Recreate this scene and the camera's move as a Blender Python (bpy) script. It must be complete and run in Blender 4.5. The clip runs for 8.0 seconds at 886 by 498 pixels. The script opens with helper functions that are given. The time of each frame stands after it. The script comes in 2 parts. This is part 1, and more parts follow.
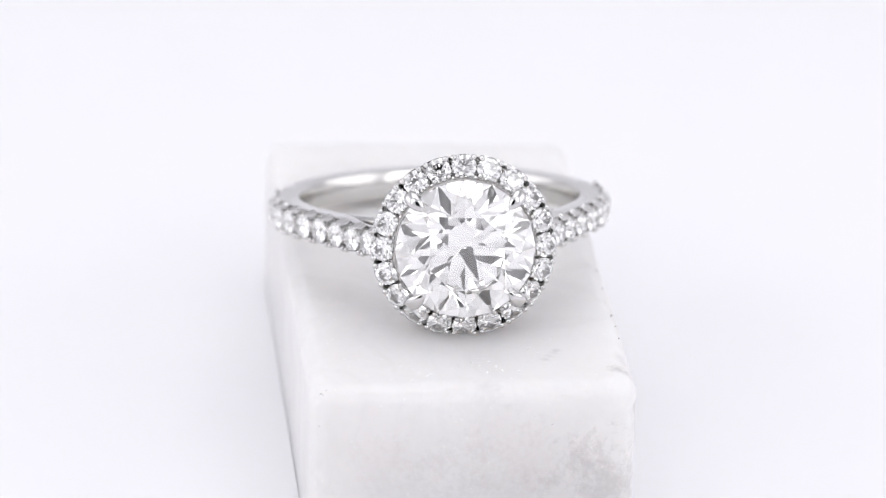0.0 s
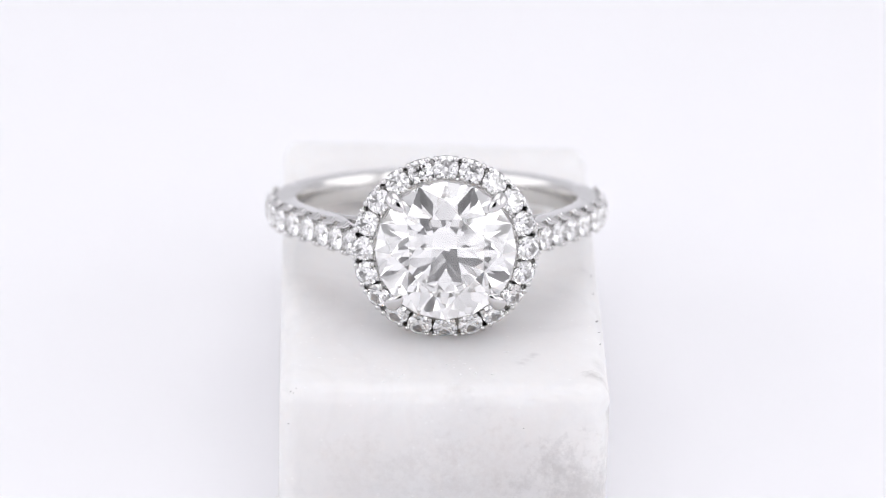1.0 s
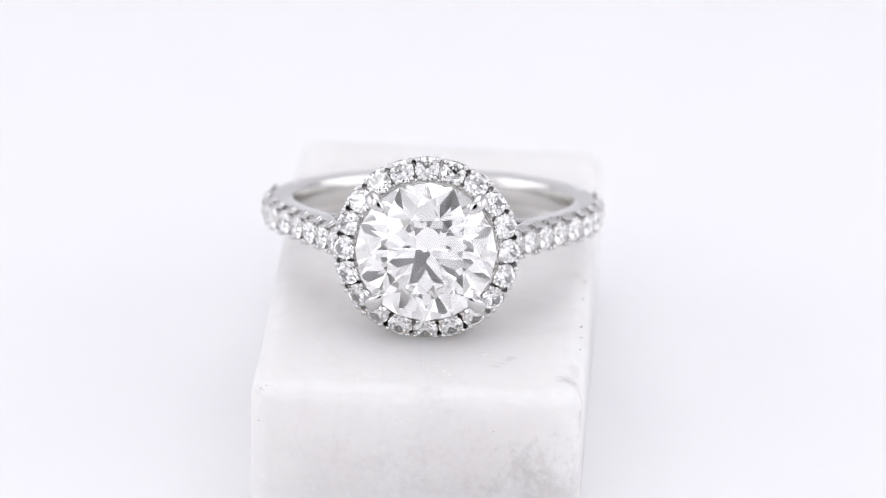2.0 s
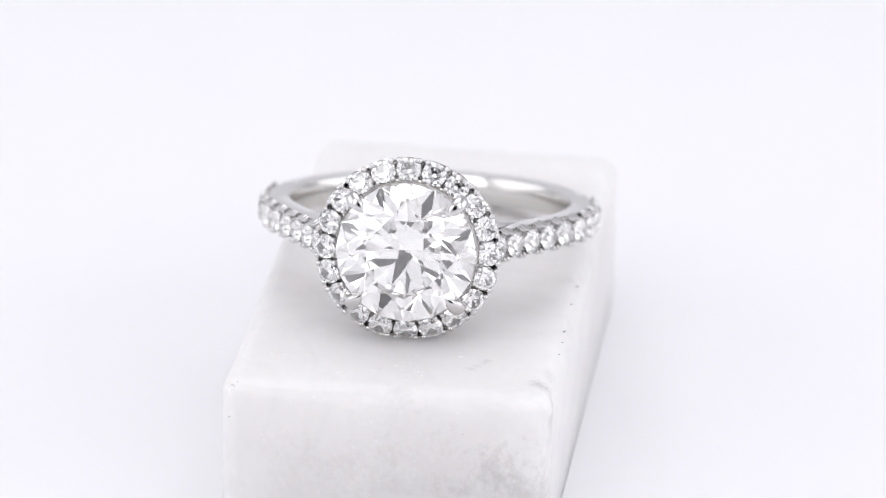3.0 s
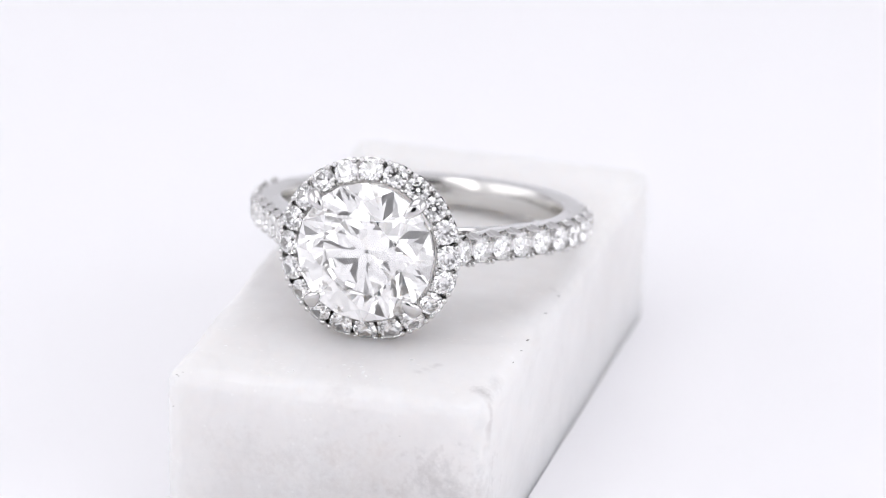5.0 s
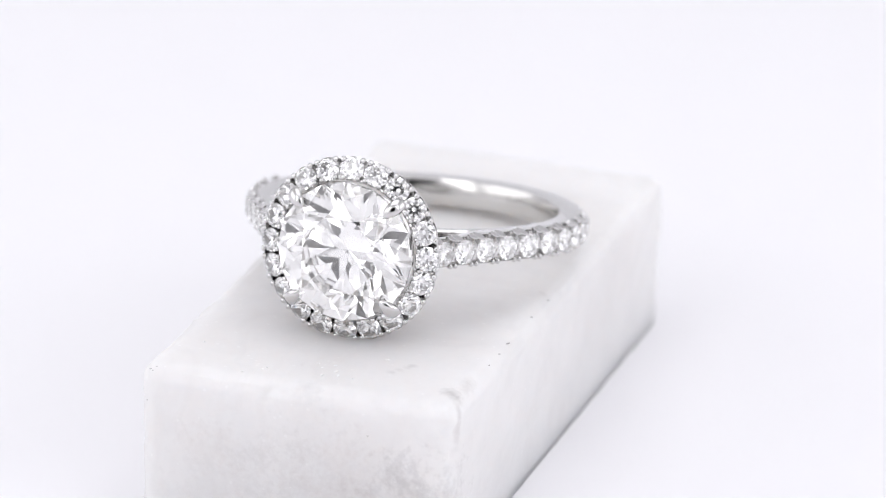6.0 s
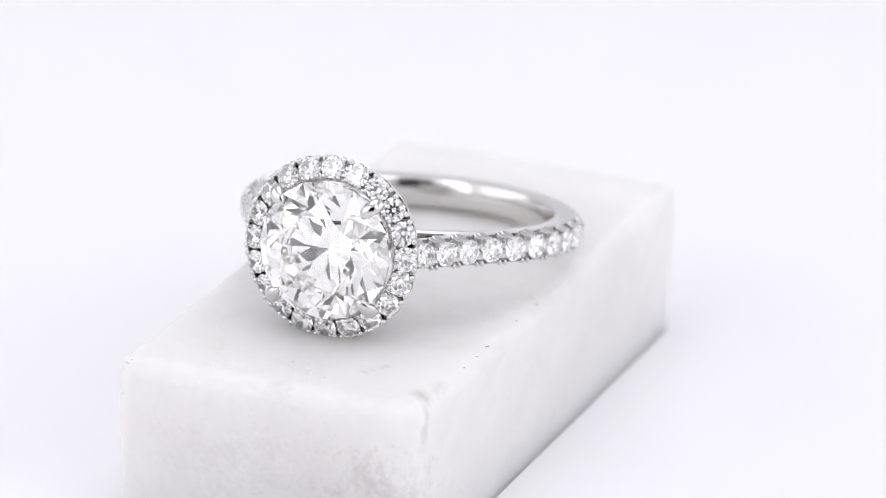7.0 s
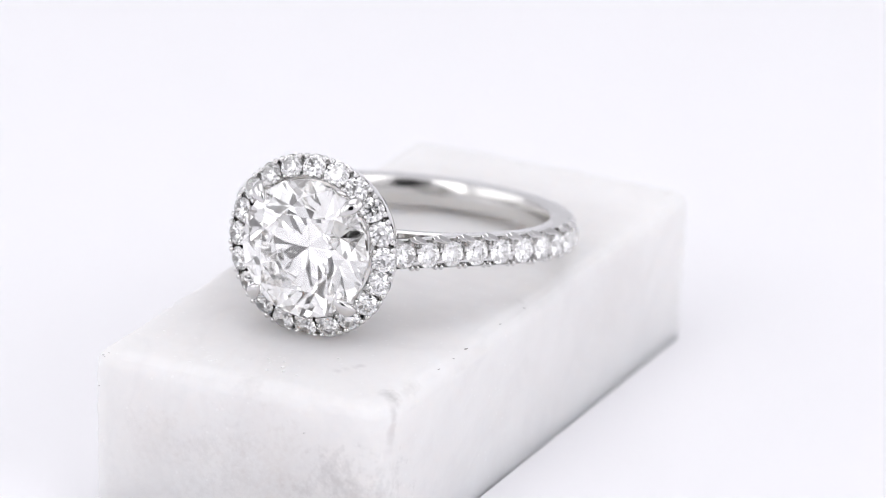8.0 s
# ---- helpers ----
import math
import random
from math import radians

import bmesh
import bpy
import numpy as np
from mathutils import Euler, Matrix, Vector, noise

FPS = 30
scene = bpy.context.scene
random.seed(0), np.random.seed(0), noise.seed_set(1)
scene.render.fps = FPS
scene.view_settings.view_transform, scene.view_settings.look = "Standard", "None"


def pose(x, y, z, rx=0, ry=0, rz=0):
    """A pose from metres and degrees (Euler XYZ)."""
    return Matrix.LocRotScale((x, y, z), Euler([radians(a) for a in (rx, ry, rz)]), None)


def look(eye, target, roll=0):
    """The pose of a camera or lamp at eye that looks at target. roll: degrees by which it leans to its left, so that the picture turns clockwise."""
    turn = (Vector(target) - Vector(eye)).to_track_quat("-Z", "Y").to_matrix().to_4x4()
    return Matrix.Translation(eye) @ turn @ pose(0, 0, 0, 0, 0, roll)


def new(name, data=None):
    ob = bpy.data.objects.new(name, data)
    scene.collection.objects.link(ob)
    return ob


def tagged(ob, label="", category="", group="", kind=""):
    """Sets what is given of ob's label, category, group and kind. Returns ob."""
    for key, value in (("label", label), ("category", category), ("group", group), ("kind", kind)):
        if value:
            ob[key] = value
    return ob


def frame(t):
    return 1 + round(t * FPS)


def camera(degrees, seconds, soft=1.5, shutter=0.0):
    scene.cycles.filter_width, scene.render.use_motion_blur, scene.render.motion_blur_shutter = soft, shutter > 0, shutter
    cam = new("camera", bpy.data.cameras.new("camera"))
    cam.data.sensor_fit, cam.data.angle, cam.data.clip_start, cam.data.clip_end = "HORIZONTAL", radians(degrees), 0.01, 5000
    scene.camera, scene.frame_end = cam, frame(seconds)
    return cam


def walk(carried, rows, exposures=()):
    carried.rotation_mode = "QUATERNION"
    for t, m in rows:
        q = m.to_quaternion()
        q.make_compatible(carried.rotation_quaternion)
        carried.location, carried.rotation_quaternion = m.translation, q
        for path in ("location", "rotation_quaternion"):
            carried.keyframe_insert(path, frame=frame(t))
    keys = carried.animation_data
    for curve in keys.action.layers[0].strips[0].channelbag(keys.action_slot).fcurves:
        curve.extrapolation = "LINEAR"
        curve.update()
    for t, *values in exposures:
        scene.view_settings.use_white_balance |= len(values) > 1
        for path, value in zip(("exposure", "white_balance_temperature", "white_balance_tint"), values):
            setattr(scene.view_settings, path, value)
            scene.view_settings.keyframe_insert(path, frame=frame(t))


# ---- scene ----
# One unit of the plan is 0.88 mm; the turning axis of the display stands at x = y = 0.
U = 0.00088
TOP = 11.1            # height of the marble block

cam = camera(14.5, 8.0, soft=0.6)
EYE = (4.856 * U, -222.88 * U, (83.966 + TOP) * U)
CAM = pose(*EYE, 90 - 20.875, 0, 0) @ pose(0, 0, 0, 0, 0, 1.604)
walk(cam, [(0.0, CAM), (8.0, CAM)])
cam.data.dof.use_dof = True
cam.data.dof.focus_distance = 219.0 * U
cam.data.dof.aperture_fstop = 42.0

# ---- light: added unseen lamps above, beside and in front, inside a white light tent ----
scene.view_settings.exposure = -0.14
scene.cycles.max_bounces, scene.cycles.glossy_bounces, scene.cycles.transmission_bounces = 24, 20, 20
world = bpy.data.worlds.new("world")
scene.world = world
world.use_nodes = True
world.node_tree.nodes["Background"].inputs[0].default_value = (0.93, 0.94, 1.0, 1)
world.node_tree.nodes["Background"].inputs[1].default_value = 0.1


def area_lamp(name, eye, target, sx, sy, watts, colour):
    data = bpy.data.lights.new(name, "AREA")
    data.shape, data.size, data.size_y, data.energy, data.color = "RECTANGLE", sx, sy, watts, colour
    ob = new(name, data)
    ob.matrix_world = look(eye, target)
    return ob


area_lamp("overhead_soft_light", (0.0, 0.0, 0.438), (0, 0.0, 0), 0.46, 0.46, 0.74, (0.992, 0.985, 1.012))
area_lamp("side_fill_light", (-0.335, -0.02, 0.125), (0, 0, 0.02), 0.34, 0.22, 0.23, (0.992, 0.985, 1.012))
area_lamp("side_fill_light", (0.335, -0.02, 0.125), (0, 0, 0.02), 0.34, 0.22, 0.25, (0.992, 0.985, 1.012))
area_lamp("front_fill_light", (-0.25, -0.345, 0.22), (0, -0.02, 0.01), 0.20, 0.36, 0.54, (0.992, 0.985, 1.012))
area_lamp("front_fill_light", (0.25, -0.345, 0.22), (0, -0.02, 0.01), 0.20, 0.36, 0.48, (0.992, 0.985, 1.012))

# ---- materials ----
class Nodes:
    """A new node material with its principled shader and short calls for the usual nodes."""

    def __init__(self, name):
        self.mat = bpy.data.materials.new(name)
        self.mat.use_nodes = True
        self.tree = self.mat.node_tree
        self.bsdf = self.tree.nodes["Principled BSDF"]
        self.out = self.tree.nodes["Material Output"]

    def add(self, kind, **values):
        node = self.tree.nodes.new(kind)
        for key, value in values.items():
            node.inputs[key].default_value = value
        return node

    def link(self, a, b):
        self.tree.links.new(a, b)

    def place(self):
        return self.add("ShaderNodeTexCoord").outputs["Object"]

    def noise(self, where, scale, detail=4.0, rough=0.55, warp=0.0):
        node = self.add("ShaderNodeTexNoise", Scale=scale, Detail=detail, Roughness=rough, Distortion=warp)
        self.link(where, node.inputs["Vector"])
        return node.outputs["Fac"]

    def ramp(self, value, stops):
        node = self.add("ShaderNodeValToRGB")
        el = node.color_ramp.elements
        while len(el) < len(stops):
            el.new(0.5)
        for e, (p, c) in zip(el, stops):
            e.position, e.color = p, (*c, 1) if len(c) == 3 else c
        self.link(value, node.inputs[0])
        return node.outputs[0]

    def math(self, op, a, b=0.0, clamp=False):
        node = self.add("ShaderNodeMath")
        node.operation, node.use_clamp = op, clamp
        for i, v in enumerate((a, b)):
            if isinstance(v, (int, float)):
                node.inputs[i].default_value = v
            else:
                self.link(v, node.inputs[i])
        return node.outputs[0]

    def mix(self, fac, a, b):
        node = self.add("ShaderNodeMix")
        node.data_type = "RGBA"
        for sock, v in ((node.inputs[0], fac), (node.inputs[6], a), (node.inputs[7], b)):
            if isinstance(v, (int, float)):
                sock.default_value = v
            elif isinstance(v, tuple):
                sock.default_value = (*v, 1)
            else:
                self.link(v, sock)
        return node.outputs[2]

    def bump(self, height, strength, distance):
        node = self.add("ShaderNodeBump", Strength=strength, Distance=distance)
        self.link(height, node.inputs["Height"])
        self.link(node.outputs[0], self.bsdf.inputs["Normal"])


def grey(v):
    return (v, v, v)


def paper_material(name, colour):
    n = Nodes(name)
    where = n.place()
    cloud = n.noise(where, 9.0, 3.0)
    grain = n.noise(where, 900.0, 2.0)
    n.link(n.mix(cloud, tuple(c * 0.985 for c in colour), colour), n.bsdf.inputs["Base Color"])
    n.bsdf.inputs["Roughness"].default_value = 0.75
    n.bump(grain, 0.05, 0.0002)
    return n.mat


def metal_material(name, colour, rough, scratch):
    n = Nodes(name)
    where = n.place()
    n.bsdf.inputs["Metallic"].default_value = 1.0
    n.bsdf.inputs["Base Color"].default_value = (*colour, 1)
    smear = n.noise(where, 600.0, 3.0)
    n.link(n.math("MULTIPLY_ADD", smear, rough), n.bsdf.inputs["Roughness"])
    n.bsdf.inputs["Roughness"].links[0].from_node.inputs[2].default_value = rough * 0.5
    n.bump(n.noise(where, 2600.0, 3.0), scratch, 0.00002)
    return n.mat


def diamond_material(name, tint):
    """Cut diamond: clear glass of high index with a trace of warmth."""
    n = Nodes(name)
    n.tree.nodes.remove(n.bsdf)
    glass = n.add("ShaderNodeBsdfGlass", Color=(*tint, 1), Roughness=0.0, IOR=2.417)
    n.link(glass.outputs[0], n.out.inputs["Surface"])
    return n.mat


def marble_material():
    n = Nodes("white_marble")
    where = n.place()
    cloud = n.noise(where, 55.0, 5.0, 0.55, 0.6)
    fine = n.noise(where, 420.0, 6.0, 0.65)
    grain = n.noise(where, 2600.0, 3.0, 0.7)
    vein = n.noise(where, 75.0, 6.0, 0.6, 1.6)
    line = n.math("SUBTRACT", 1.0, n.math("MULTIPLY", n.math("ABSOLUTE", n.math("SUBTRACT", vein, 0.5)), 16.0, True), True)
    base = n.ramp(cloud, [(0.30, (0.76, 0.748, 0.742)), (0.50, (0.80, 0.79, 0.785)), (0.66, (0.83, 0.822, 0.817))])
    base = n.mix(n.math("MULTIPLY", line, 0.07), base, (0.55, 0.54, 0.54))
    base = n.mix(n.math("MULTIPLY", n.math("SUBTRACT", fine, 0.45, True), 0.45), base, (0.64, 0.625, 0.62))

    def patch(x, y, z, r, strength, colour, ragged=1.0):
        """A stain of the stone round a place of the block, with a ragged edge."""
        nonlocal base
        dist = n.add("ShaderNodeVectorMath")
        dist.operation = "DISTANCE"
        n.link(where, dist.inputs[0])
        dist.inputs[1].default_value = (x * U, y * U, z * U)
        d = n.math("DIVIDE", dist.outputs["Value"], r * U)
        d = n.math("ADD", d, n.math("MULTIPLY", n.math("SUBTRACT", fine, 0.5), 3.0 * ragged))
        d = n.math("ADD", d, n.math("MULTIPLY", n.math("SUBTRACT", grain, 0.5), 2.2 * ragged))
        mask = n.math("SUBTRACT", 1.0, d, True)
        base = n.mix(n.math("MULTIPLY", mask, strength), base, colour)

    patch(8.5, -27.2, 3.6, 11.5, 0.14, (0.57, 0.55, 0.54), 0.45)
    patch(12.5, -27.2, 4.4, 3.7, 0.38, (0.42, 0.41, 0.405), 1.0)
    patch(8.5, -27.2, 2.4, 6.5, 0.14, (0.55, 0.535, 0.53), 0.9)
    patch(5.0, -27.4, 2.2, 5.5, 0.10, (0.58, 0.55, 0.53), 1.2)
    patch(0.0, -27.6, 2.6, 4.6, 0.10, (0.58, 0.56, 0.55), 1.2)
    patch(7.5, -27.3, 6.2, 2.6, 0.16, (0.66, 0.60, 0.57), 0.9)
    patch(-1.0, -27.3, 6.0, 2.0, 0.10, (0.64, 0.60, 0.57), 0.9)
    patch(13.6, -24.15, TOP, 0.75, 0.50, (0.38, 0.37, 0.36), 0.7)
    patch(14.05, -24.6, TOP - 0.2, 0.55, 0.40, (0.40, 0.385, 0.375), 0.6)
    for down, strength in ((0.35, 0.34), (0.85, 0.40), (1.35, 0.40), (1.85, 0.36), (2.35, 0.26), (2.85, 0.16)):
        patch(14.5, -25.2 - 0.22 * down, TOP - down, 0.5, strength, (0.45, 0.42, 0.41), 0.35)
    for back, strength in ((23.2, 0.20), (22.5, 0.26), (21.8, 0.22)):
        patch(14.05, -back, TOP - 0.15, 0.55, strength, (0.47, 0.455, 0.45), 0.6)
    for x, y in ((9.2, -22.6), (9.5, -22.1), (9.8, -21.6), (10.05, -21.2)):
        patch(x, y, TOP, 0.42, 0.28, (0.47, 0.46, 0.46), 0.55)
    patch(5.0, -26.5, TOP - 0.2, 1.1, 0.26, (0.54, 0.53, 0.53), 0.7)
    patch(14.1, -6.3, TOP, 0.5, 0.30, (0.46, 0.45, 0.45), 0.8)
    # sparse crystal glints painted into the base colour as pale dots
    cells = n.add("ShaderNodeTexVoronoi", Scale=3200.0)
    n.link(where, cells.inputs["Vector"])
    part_of = n.add("ShaderNodeSeparateColor")
    n.link(cells.outputs["Color"], part_of.inputs[0])
    glint_mask = n.math("MULTIPLY", n.math("GREATER_THAN", part_of.outputs[0], 0.95), n.math("LESS_THAN", cells.outputs["Distance"], 0.30))
    base = n.mix(n.math("MULTIPLY", glint_mask, 0.2), base, (0.96, 0.96, 0.96))
    n.link(base, n.bsdf.inputs["Base Color"])
    n.bsdf.inputs["Specular IOR Level"].default_value = 0.25
    n.bsdf.inputs["Subsurface Weight"].default_value = 0.85
    n.bsdf.inputs["Subsurface Radius"].default_value = (1.0, 0.95, 0.9)
    n.bsdf.inputs["Subsurface Scale"].default_value = 0.0065
    n.link(n.ramp(fine, [(0.3, grey(0.48)), (0.7, grey(0.66))]), n.bsdf.inputs["Roughness"])
    n.bump(n.noise(where, 1500.0, 4.0), 0.12, 0.00006)
    return n.mat


WHITE_PAPER = paper_material("white_paper", (0.93, 0.925, 0.95))
TENT_WHITE = paper_material("tent_fabric", (0.88, 0.88, 0.89))
DARK_CLOTH = paper_material("dark_cloth", (0.03, 0.03, 0.031))
GOLD = metal_material("white_gold", (0.665, 0.658, 0.652), 0.065, 0.08)
GOLD_SATIN = metal_material("white_gold_inside", (0.665, 0.655, 0.635), 0.17, 0.10)
DIAMOND = diamond_material("diamond", (1.0, 0.9992, 0.996))
DIAMOND_SMALL = diamond_material("small_diamond", (1.0, 1.0, 0.998))
MARBLE = marble_material()
SPECK = paper_material("dark_mineral", (0.40, 0.39, 0.38))
PALE_GLINT = paper_material("calcite_glint", (0.95, 0.95, 0.95))


# ---- mesh helpers ----
def to_mesh(name, bm, material, smooth=False):
    bmesh.ops.recalc_face_normals(bm, faces=bm.faces[:])
    data = bpy.data.meshes.new(name)
    for f in bm.faces:
        f.smooth = smooth
    bm.to_mesh(data)
    bm.free()
    data.materials.append(material)
    return data


def part(name, data, parent, m=None, label=""):
    """One mesh object under a thing or a part, at the pose m in its space."""
    ob = new(name, data)
    ob.parent = parent
    if m is not None:
        ob.matrix_basis = m
    return tagged(ob, label)


def scaled(m):
    """A pose of the plan with its place turned into metres."""
    m = m.copy()
    m.translation = m.translation * U
    return m


def axes(place, x, y, z):
    """A pose with the given axes, its place in units of the plan."""
    m = Matrix((x, y, z)).transposed().to_4x4()
    m.translation = Vector(place) * U
    return m


def loft(bm, rings, closed_path=False, caps=True):
    """Joins rings of equal length into a skin."""
    made = [[bm.verts.new(Vector(p) * U) for p in ring] for ring in rings]
    k = len(made[0])
    pairs = list(zip(made, made[1:])) + ([(made[-1], made[0])] if closed_path else [])
    for a, b in pairs:
        for i in range(k):
            bm.faces.new((a[i], a[(i + 1) % k], b[(i + 1) % k], b[i]))
    if caps and not closed_path:
        bm.faces.new(made[0][::-1])
        bm.faces.new(made[-1])


def lathe(bm, profile, count, wave=None):
    """Turns a closed profile of (radius, height) about z."""
    rings = []
    for i in range(count):
        a = 2 * math.pi * i / count
        ring = []
        for j, (r, z) in enumerate(profile):
            if wave:
                r, z = wave(a, j, r, z)
            ring.append((r * math.sin(a), r * math.cos(a), z))
        rings.append(ring)
    loft(bm, rings, closed_path=True)


# ---- structure: floor and light tent ----
def slab(name, x0, x1, y0, y1, z0, z1, material, label, category):
    bm = bmesh.new()
    bmesh.ops.create_cube(bm, size=1.0)
    for v in bm.verts:
        v.co = Vector(((x0, x1)[v.co.x > 0], (y0, y1)[v.co.y > 0], (z0, z1)[v.co.z > 0]))
    return tagged(new(name, to_mesh(name, bm, material)), label, category, kind="structure")


slab("floor", -0.36, 0.36, -0.36, 0.36, -0.01, 0.0, WHITE_PAPER, "plain white matte paper ground under the marble block", "floor")
slab("wall_north", -0.36, 0.36, 0.36, 0.37, -0.01, 0.45, TENT_WHITE, "plain white wall of the light tent", "wall")
slab("wall_west", -0.37, -0.36, -0.36, 0.36, -0.01, 0.45, TENT_WHITE, "plain white wall of the light tent", "wall")
slab("wall_east", 0.36, 0.37, -0.36, 0.36, -0.01, 0.45, TENT_WHITE, "plain white wall of the light tent", "wall")
OPEN = (-0.105, 0.115, 0.06, 0.29)   # opening added in the tent behind the eye, to reflect dark
for x0, x1, z0, z1 in ((-0.36, OPEN[0], -0.01, 0.45), (OPEN[1], 0.36, -0.01, 0.45), (OPEN[0], OPEN[1], -0.01, OPEN[2]), (OPEN[0], OPEN[1], OPEN[3], 0.45)):
    slab("wall_south", x0, x1, -0.37, -0.36, z0, z1, TENT_WHITE, "plain white wall of the light tent", "wall")
# unseen dark box, added so facets and metal have something dark to reflect
slab("dark_backing", -0.30, 0.30, -0.66, -0.65, -0.20, 0.50, DARK_CLOTH, "unseen dark wall added for dark reflections in the ring", "wall")
for x in (-0.31, 0.30):
    slab("dark_backing_side", x, x + 0.01, -0.66, -0.37, -0.20, 0.50, DARK_CLOTH, "unseen dark wall added for dark reflections in the ring", "wall")
slab("dark_backing_top", -0.31, 0.31, -0.66, -0.37, 0.50, 0.51, DARK_CLOTH, "unseen dark ceiling added for dark reflections in the ring", "ceiling")
slab("dark_backing_floor", -0.31, 0.31, -0.66, -0.37, -0.21, -0.20, DARK_CLOTH, "unseen dark floor added for dark reflections in the ring", "floor")
slab("ceiling", -0.37, 0.37, -0.37, 0.37, 0.45, 0.46, TENT_WHITE, "plain white ceiling of the light tent", "ceiling")


# ---- marble block ----
def rounded_block(corners, height, radius, cells):
    """A block over four ground corners with worn, rounded edges and a slightly uneven face."""
    fl, fr, br, bl = [Vector(c) for c in corners]
    size = Vector((20.7, 45.5, height))
    grid = [0.5 - 0.5 * math.cos(math.pi * i / cells) for i in range(cells + 1)]
    grid = [0.55 * g + 0.45 * i / cells for i, g in enumerate(grid)]
    bm = bmesh.new()
    for axis in range(3):
        for side in (0.0, 1.0):
            rows = []
            for a in grid:
                row = []
                for b in grid:
                    p = [0, 0, 0]
                    p[axis], p[(axis + 1) % 3], p[(axis + 2) % 3] = side, a, b
                    row.append(bm.verts.new(p))
                rows.append(row)
            for i in range(cells):
                for j in range(cells):
                    bm.faces.new((rows[i][j], rows[i + 1][j], rows[i + 1][j + 1], rows[i][j + 1]))
    bmesh.ops.remove_doubles(bm, verts=bm.verts[:], dist=1e-5)
    for v in bm.verts:
        p = Vector([v.co[i] * size[i] for i in range(3)])
        worn = radius * (1.0 + 0.35 * noise.noise(p * 0.22) + 0.18 * noise.noise(p * 1.1))
        q = Vector([min(max(p[i], worn if i < 2 else 0.0), size[i] - worn) for i in range(3)])
        d = p - q
        if d.length > 1e-6:
            edge = sum(1 for i in range(3) if abs(d[i]) > 1e-6) > 1
            p = q + d.normalized() * worn
            chip = max(0.0, noise.noise(p * 0.9 + Vector((3, 7, 1))) - 0.30) * (0.6 if edge else 0.0)
            p -= d.normalized() * (chip + 0.02 * noise.noise(p * 2.3))
        s, t, w = (p[i] / size[i] for i in range(3))
        ground = (fl * (1 - s) + fr * s) * (1 - t) + (bl * (1 - s) + br * s) * t
        v.co = Vector((ground.x, ground.y, w * height)) * U
    bm.normal_update()
    for e in bm.edges:
        if len(e.link_faces) == 2 and max(v.co.z for v in e.verts) < 1e-6 and e.calc_face_angle() > 1.0:
            e.smooth = False
    return bm


block = new("marble_block", to_mesh("marble_block", rounded_block(
    ((-5.8, -27.3), (14.52, -26.9), (15.7, 19.2), (-6.4, 19.6)), TOP, 1.1, 70), MARBLE, True))
tagged(block, "white marble block with grey clouding and worn edges under the ring", "marble block")


def speck(name, place, size, turn, material, label):
    bm = bmesh.new()
    bmesh.ops.create_icosphere(bm, subdivisions=1, radius=1.0)
    for v in bm.verts:
        v.co = Vector((v.co.x * size * 1.1, v.co.y * size * 0.45, v.co.z * size * 0.3)) * U * (1 + 0.3 * noise.noise(v.co * 3))
    part(name, to_mesh(name, bm, material), block, scaled(pose(*place, 0, 0, turn)), label)


for place, size, turn in (((14.40, -15.10, 10.94), 0.16, 60), ((14.41, -16.95, 10.93), 0.09, 20), ((14.36, -18.95, 10.94), 0.11, 80),
                          ((14.48, -10.20, 10.90), 0.10, 40), ((14.60, -6.80, 10.83), 0.10, 15), ((-5.22, -27.19, 8.77), 0.09, 10),
                          ((-5.12, -26.83, 10.75), 0.11, 40), ((-4.98, -26.95, 10.72), 0.08, 90), ((-4.80, -26.72, 10.92), 0.07, 0), ((9.2, -27.02, 8.6), 0.08, 30)):
    speck("dark_speck", place, size, turn, SPECK, "tiny dark mineral speck")
# glints of the marble's crystals, put in as matt white bits
for x, y, size, turn in ((4.51, -23.01, 0.12, 0), (4.95, -23.55, 0.10, 70), (5.31, -24.64, 0.16, 80), (5.61, -22.94, 0.12, 20), (5.95, -23.76, 0.20, 75), (6.28, -24.34, 0.17, 100),
                         (8.33, -20.85, 0.17, 5), (1.57, -25.13, 0.14, 20), (1.78, -24.80, 0.10, 0), (0.55, -25.9, 0.13, 10), (-3.4, -22.3, 0.11, 0), (7.3, -24.5, 0.12, 30)):
    speck("glint_fleck", (x, y, TOP + 0.02), size, turn, PALE_GLINT, "tiny pale spot standing in for a crystal glint")


# ---- the ring: its own space has the head along +y, the finger's axis along z ----
ring = new("engagement_ring")
tagged(ring, "white gold ring with a round diamond in a diamond halo", "ring")
HEAD = 14.65          # from the finger's centre to the plane of the head
GIRDLE = 11.23        # from the finger's centre to the stones of the shank
ARM = Vector((5.0, 13.80))


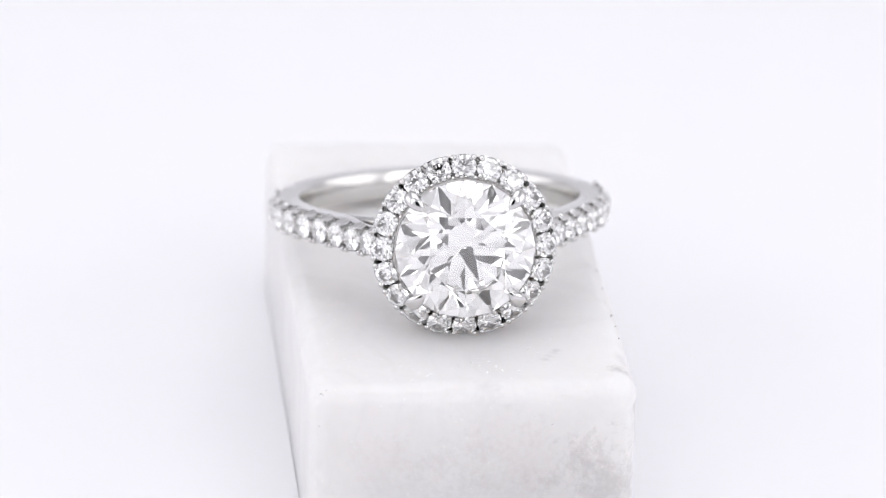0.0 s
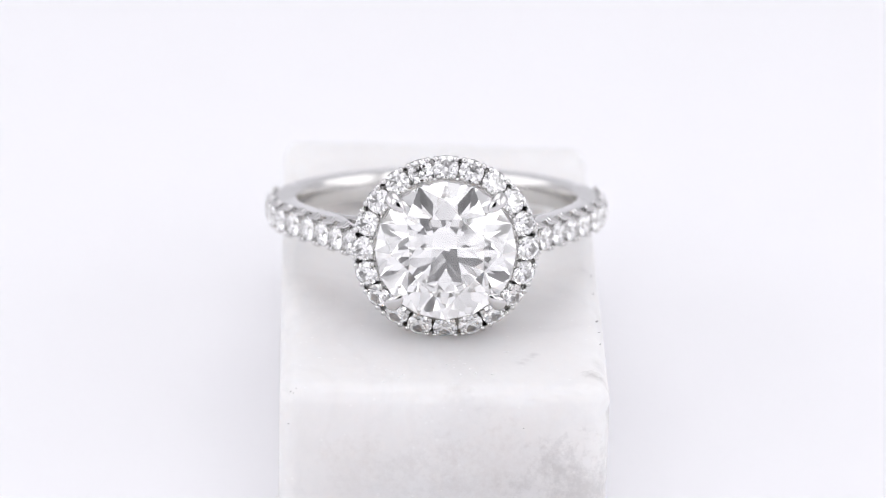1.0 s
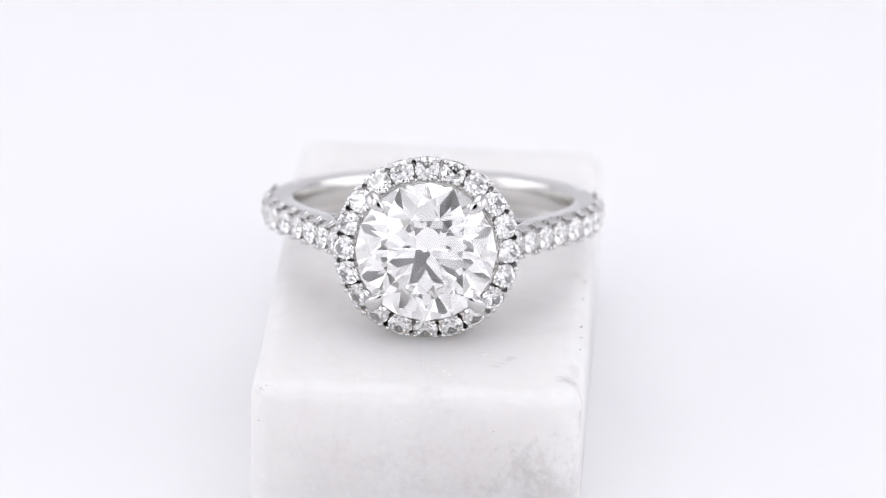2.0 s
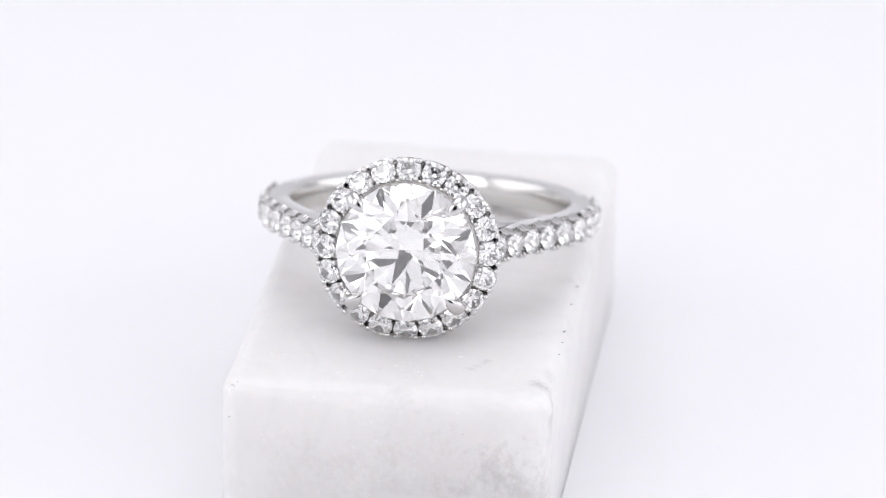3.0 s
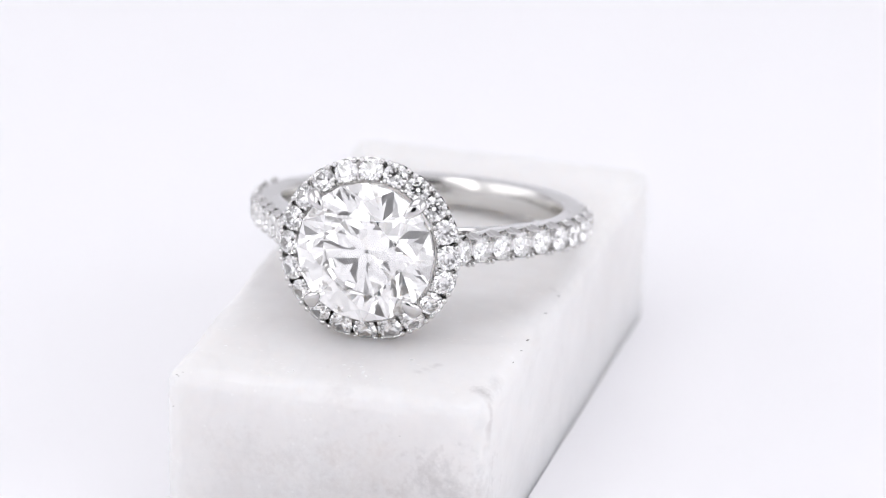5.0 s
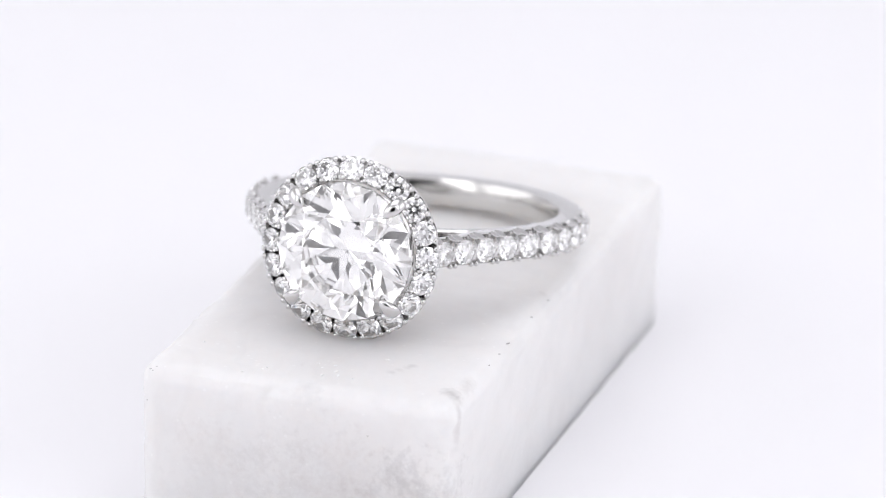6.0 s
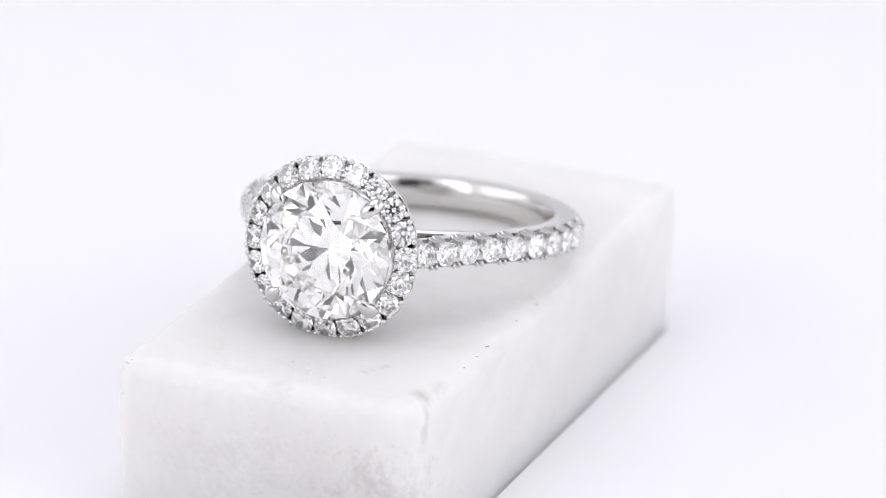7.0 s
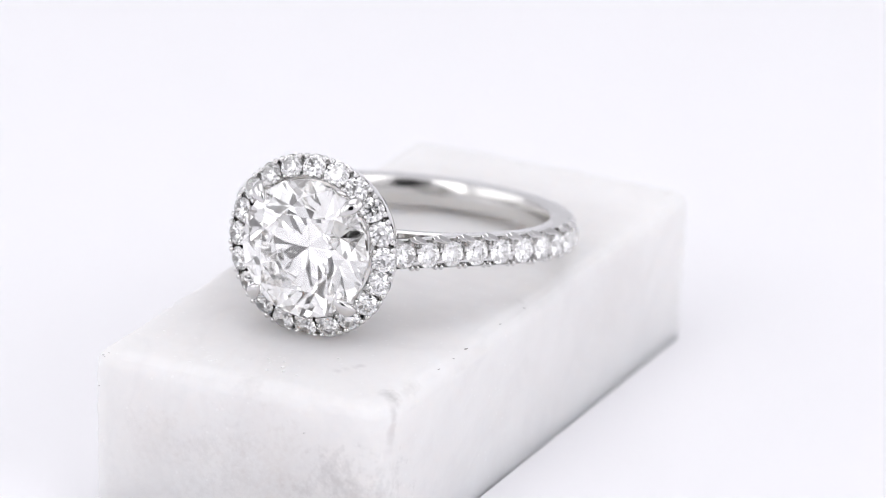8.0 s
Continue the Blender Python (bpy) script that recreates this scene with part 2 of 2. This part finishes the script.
def brilliant(radius, material, name, table=0.57, crown=0.150, pavilion=0.43, girdle=0.030):
    """A round brilliant: table, stars, kites, upper halves, girdle, lower halves and mains; girdle at z = 0."""
    r = radius
    hc, hp, g = crown * 2 * r, pavilion * 2 * r, girdle * r
    rt, rs, rl = table * r, 0.775 * r, 0.27 * r
    c8 = math.cos(math.pi / 8)
    bm = bmesh.new()

    def vert(rad, step, z):
        a = step * math.pi / 8
        return bm.verts.new(Vector((rad * math.sin(a), rad * math.cos(a), z)) * U)

    tab = [vert(rt, 2 * k, g + hc) for k in range(8)]
    star = [vert(rs, 2 * k + 1, g + hc * (r - rs * c8) / (r - rt)) for k in range(8)]
    up = [vert(r, i, g) for i in range(16)]
    low = [vert(r, i, -g) for i in range(16)]
    pav = [vert(rl, 2 * k + 1, -g - hp * (1 - rl * c8 / r)) for k in range(8)]
    culet = bm.verts.new(Vector((0, 0, -g - hp)) * U)
    bm.faces.new(tab)
    for k in range(8):
        n, b = (k + 1) % 8, (k - 1) % 8
        i = 2 * k
        bm.faces.new((tab[k], tab[n], star[k]))
        bm.faces.new((tab[k], star[k], up[i], star[b]))
        bm.faces.new((star[k], up[i], up[i + 1]))
        bm.faces.new((star[k], up[i + 1], up[(i + 2) % 16]))
        bm.faces.new((pav[k], low[i], low[i + 1]))
        bm.faces.new((pav[k], low[i + 1], low[(i + 2) % 16]))
        bm.faces.new((culet, pav[b], low[i], pav[k]))
    for i in range(16):
        j = (i + 1) % 16
        bm.faces.new((up[i], up[j], low[j], low[i]))
    return to_mesh(name, bm, material)


def shank_path():
    """Stations along one side, from the head to the back: place, outward way, and how far the stones reach (1 or 0)."""
    far = ARM.length
    touch = math.atan2(ARM.x, ARM.y) + math.acos(GIRDLE / far)
    t_pt = Vector((math.sin(touch), math.cos(touch))) * GIRDLE
    out = []
    for i in range(15):
        out.append((ARM.lerp(t_pt, i / 15), Vector((math.sin(touch), math.cos(touch)))))
    for i in range(46):
        a = touch + (math.pi - touch) * i / 45
        out.append((Vector((math.sin(a), math.cos(a))) * GIRDLE, Vector((math.sin(a), math.cos(a)))))
    return out, touch, t_pt


SIDE, TOUCH, TOUCH_POINT = shank_path()
SET_END = math.radians(111)


def shank_profile(p, way):
    """A ring of the shank: channel with rails under the stones, a rounded band behind."""
    angle = math.atan2(abs(p.x), p.y)
    plain = min(max((angle - SET_END) / 0.10, 0.0), 1.0)
    plain = plain * plain * (3 - 2 * plain)
    away = (Vector((abs(p.x), p.y)) - ARM).length
    thin = 1.0 - min(max((away - 3.2) / 2.6, 0.0), 1.0)
    gap = max(p.length_squared - 9.33 ** 2, 0.0)
    run = p.dot(way)
    inner = max(-run + math.sqrt(max(run * run - gap, 0.0)), -1.86 + 0.66 * thin)
    rail = -0.46 + 0.36 * plain
    floor_level = -0.80 * (1 - plain) + 0.04 * plain
    slim = min(max((angle - SET_END) / 0.8, 0.0), 1.0)
    w = 0.99 - 0.05 * thin + 0.06 * slim * slim * (3 - 2 * slim)
    lip = w - 0.04 - 0.09 * plain
    soft_in = 0.16 * plain
    prof = [(-w + 0.25 + soft_in, inner), (-w + 0.06 + 0.4 * soft_in, inner + 0.12), (-w, inner + 0.32 + soft_in), (-w, rail - 0.025 - 0.255 * plain), (-w + 0.015 + 0.035 * plain, rail - 0.008 - 0.082 * plain), (-lip, rail),
            (-lip + 0.09, (rail + floor_level) / 2), (-0.74, floor_level), (0.74, floor_level), (lip - 0.09, (rail + floor_level) / 2), (lip, rail), (w - 0.015 - 0.035 * plain, rail - 0.008 - 0.082 * plain),
            (w, rail - 0.025 - 0.255 * plain), (w, inner + 0.32 + soft_in), (w - 0.06 - 0.4 * soft_in, inner + 0.12), (w - 0.25 - soft_in, inner), (0.0, inner - 0.04)]
    return [(p.x + way.x * h, p.y + way.y * h, v) for v, h in prof]


def build_shank():
    rings = [shank_profile(p, w) for p, w in SIDE]
    for p, w in SIDE[-2::-1]:
        rings.append(shank_profile(Vector((-p.x, p.y)), Vector((-w.x, w.y))))
    bm = bmesh.new()
    loft(bm, rings)
    data = to_mesh("shank", bm, GOLD, True)
    data.materials.append(GOLD_SATIN)
    for f in data.polygons:
        way = Vector((f.center.x, f.center.y, 0)).normalized()
        f.material_index = int(f.normal.dot(way) < -0.8)
    shank = part("shank", data, ring, label="polished white gold band")
    data.set_sharp_from_angle(angle=radians(32))
    return shank


def bead(name, rx, ry, rz):
    bm = bmesh.new()
    bmesh.ops.create_uvsphere(bm, u_segments=10, v_segments=7, radius=1.0)
    for v in bm.verts:
        v.co = Vector((v.co.x * rx, v.co.y * ry, v.co.z * rz)) * U
    return to_mesh(name, bm, GOLD, True)


def station(s):
    """The place and outward way at s units along a side of the shank from the head."""
    arm = (TOUCH_POINT - ARM).length
    if s <= arm:
        return ARM.lerp(TOUCH_POINT, s / arm), Vector((math.sin(TOUCH), math.cos(TOUCH)))
    a = TOUCH + (s - arm) / GIRDLE
    return Vector((math.sin(a), math.cos(a))) * GIRDLE, Vector((math.sin(a), math.cos(a)))


SIDE_STONES = [1.65, 3.45, 5.3, 7.2, 9.1, 11.0, 12.85, 14.65, 16.45, 18.2]
shank = build_shank()
small = brilliant(0.82, DIAMOND_SMALL, "side_stone")


def cut_claw(name, size):
    """A short blade with a flat polished facet on top, long in x."""
    outline = [(0.46, 0.0), (0.34, 0.12), (0.0, 0.185), (-0.30, 0.15), (-0.44, 0.0), (-0.30, -0.15), (0.0, -0.185), (0.34, -0.12)]
    bm = bmesh.new()
    loft(bm, [[(x * k * size, y * k * size, z * size) for x, y in outline] for k, z in ((0.80, -0.48), (1.0, 0.0), (0.97, 0.05), (0.86, 0.09))])
    return to_mesh(name, bm, GOLD)


claw = cut_claw("claw", 1.2)
short_claw = cut_claw("claw", 0.9)
low_claw = bead("bead", 0.16, 0.21, 0.24)
for sign in (1, -1):
    for s in SIDE_STONES:
        p, w = station(s)
        z = Vector((sign * w.x, w.y, 0))
        along = Vector((sign * w.y, -w.x, 0))
        x = along if sign > 0 else -along
        turn = Matrix.Rotation(s * 2.1, 4, "Z")
        part("side_stone", small, shank, axes((sign * p.x, p.y, 0), x, z.cross(x), z) @ turn)
    for a, b in zip([SIDE_STONES[0] - 1.75] + SIDE_STONES, SIDE_STONES):
        p, w = station((a + b) / 2)
        z = Vector((sign * w.x, w.y, 0))
        x = Vector((w.y, -sign * w.x, 0))
        away = Vector((sign * w.y, -w.x, 0))
        up = Vector((0, 0, 1))
        face = (z + up).normalized()
        slope = (z - up).normalized()
        long = away * math.cos(radians(30)) + slope * math.sin(radians(30))
        for step, blade in ((0.20, claw), (-0.24, short_claw)):
            place = Vector((sign * p.x, p.y, 0)) + away * step - z * 0.09 + up * 0.945
            part("claw", blade, shank, axes(place, long, face.cross(long), face))
            place = Vector((sign * p.x, p.y, 0)) + away * step - z * 0.16 - up * 0.82
            part("bead", low_claw, shank, axes(place, x, z.cross(x), z))

# head: everything below is in the head's space, x to the side, y up the finger, z outward
HEAD_POSE = axes((-0.18, HEAD, 0.02), Vector((-1, 0, 0)), Vector((0, 0, 1)), Vector((0, 1, 0))) @ pose(0, 0, 0, 3.0, 0.0, 0)
STONES = 20
HALO_R = 5.20
FLARE = radians(22)   # the halo slopes away from the large stone


def flared(r, z):
    """A place of the flat halo, radius from its row of stones and height over their girdles, on the sloping one."""
    return HALO_R + r * math.cos(FLARE) + z * math.sin(FLARE), -0.12 - r * math.sin(FLARE) + z * math.cos(FLARE)


def build_halo():
    prof = [(0.10, -2.00), (0.62, -1.95), (0.80, -1.50), (0.82, -0.90), (0.79, -0.28), (0.76, -0.06), (0.64, -0.06), (0.46, -1.50), (-0.46, -1.50), (-0.60, -0.08), (-0.70, -0.04), (-0.77, -0.20), (-0.74, -0.90), (-0.45, -1.60)]

    def wave(a, j, r, z):
        if j in (4, 5):
            r += 0.09 * abs(math.cos(STONES / 2 * a)) - 0.05
        return flared(r, z)

    bm = bmesh.new()
    lathe(bm, prof, 240, wave)
    data = to_mesh("halo", bm, GOLD, True)
    data.set_sharp_from_angle(angle=radians(35))
    return part("halo", data, ring, HEAD_POSE, "white gold halo frame set with small diamonds")


halo = build_halo()
halo_stone = brilliant(0.795, DIAMOND_SMALL, "halo_stone")
dot = bead("bead", 0.20, 0.20, 0.20)
rim_dot = bead("bead", 0.22, 0.22, 0.24)


def on_halo(angle, r, z, spin=0.0):
    """The pose of a piece on the halo, facing out of its slope."""
    radius, height = flared(r, z)
    return scaled(pose(0, 0, 0, 0, 0, -math.degrees(angle)) @ pose(0, radius, height, -math.degrees(FLARE)) @ pose(0, 0, 0, 0, 0, spin))


for k in range(STONES):
    a = 2 * math.pi * k / STONES
    part("halo_stone", halo_stone, halo, on_halo(a, 0.0, 0.02, 47 * k))
    for r, spread, ball in ((0.58, 0.045, rim_dot), (-0.57, 0.056, dot)):
        for side in (1, -1):
            part("bead", ball, halo, on_halo(a + math.pi / STONES + side * spread, r, 0.03))

center_stone = part("center_stone", brilliant(4.46, DIAMOND, "center_stone"), ring, HEAD_POSE @ scaled(pose(0, 0, 0.55, 0, 0, 22.5)), "large round brilliant-cut diamond")


def build_prong():
    """A claw that rises outside the girdle and folds over the crown to a point, in the plane x = 0 towards +y."""
    path = [(2.2, -5.25, 0.42, 0.34), (3.4, -2.3, 0.44, 0.36), (4.45, -0.9, 0.44, 0.36), (4.82, -0.1, 0.46, 0.36), (4.86, 0.18, 0.47, 0.36), (4.72, 0.46, 0.48, 0.34), (4.40, 0.68, 0.43, 0.30), (4.06, 0.82, 0.28, 0.20), (3.80, 0.89, 0.07, 0.06)]
    fine = []
    for i in range(len(path) - 1):
        a, b, c, d = (Vector(path[min(max(k, 0), len(path) - 1)]) for k in (i - 1, i, i + 1, i + 2))
        for t in (0.0, 0.33, 0.67):
            fine.append(0.5 * (2 * b + (c - a) * t + (2 * a - 5 * b + 4 * c - d) * t * t + (3 * b - a - 3 * c + d) * t ** 3))
    fine.append(Vector(path[-1]))
    bm = bmesh.new()
    rings = []
    for i, (r, z, w, d) in enumerate(fine):
        r0, z0 = fine[max(i - 1, 0)][:2]
        r1, z1 = fine[min(i + 1, len(fine) - 1)][:2]
        t = Vector((r1 - r0, z1 - z0)).normalized()
        nrm = Vector((t.y, -t.x))
        ring_pts = []
        for k in range(16):
            u, v = math.cos(2 * math.pi * k / 16), math.sin(2 * math.pi * k / 16)
            u = math.copysign(abs(u) ** 0.8, u)
            ring_pts.append((u * w, r + nrm.x * v * d, z + nrm.y * v * d))
        rings.append(ring_pts)
    loft(bm, rings)
    data = to_mesh("prong", bm, GOLD, True)
    data.set_sharp_from_angle(angle=radians(60))
    return data


prong = build_prong()
for k in range(4):
    part("prong", prong, ring, HEAD_POSE @ scaled(pose(0, 0, 0.45, 0, 0, 45 + 90 * k)), "polished claw prong")

bm = bmesh.new()
lathe(bm, [(2.7 + 0.35 * math.cos(2 * math.pi * i / 10), -3.6 + 0.35 * math.sin(2 * math.pi * i / 10)) for i in range(10)], 48)
part("gallery", to_mesh("gallery", bm, GOLD, True), ring, HEAD_POSE, "white gold gallery rail below the stone")


def build_bridge():
    """The bridge that closes the finger's circle below the stone, between the two arms."""
    bm = bmesh.new()
    rings = []
    for i in range(41):
        a = radians(-47 + 94 * i / 40)
        sec = [(9.33, -0.70), (9.42, -0.86), (9.62, -0.92), (9.86, -0.88), (9.98, -0.74), (9.98, 0.74), (9.86, 0.88), (9.62, 0.92), (9.42, 0.86), (9.33, 0.70)]
        rings.append([(r * math.sin(a), r * math.cos(a), z) for r, z in sec])
    loft(bm, rings)
    data = to_mesh("bridge", bm, GOLD, True)
    data.set_sharp_from_angle(angle=radians(35))
    part("bridge", data, ring, label="white gold bridge below the stone")


build_bridge()

# ---- movement: block and ring turn together about the upright axis of the display ----
LIFT = 10.2           # degrees by which the ring leans back on its head and its band
SLOPE = 0.95          # degrees by which one shoulder of the ring stands higher
RING_AT = Vector((4.24, -3.20, TOP + 3.04))
RATE, AHEAD = -3.917, 1.5


def motions():
    turned = axes((0, 0, 0), Vector((-1, 0, 0)), Vector((0, -math.cos(radians(LIFT)), math.sin(radians(LIFT)))), Vector((0, math.sin(radians(LIFT)), math.cos(radians(LIFT)))))
    rest = Matrix.Translation(RING_AT * U) @ turned @ pose(0, 0, 0, 0, SLOPE, 0)
    times = [0.25 * i for i in range(33)]
    walk(block, [(t, pose(0, 0, 0, 0, 0, RATE * (t - AHEAD))) for t in times])
    walk(ring, [(t, pose(0, 0, 0, 0, 0, RATE * (t - AHEAD)) @ rest) for t in times])


motions()
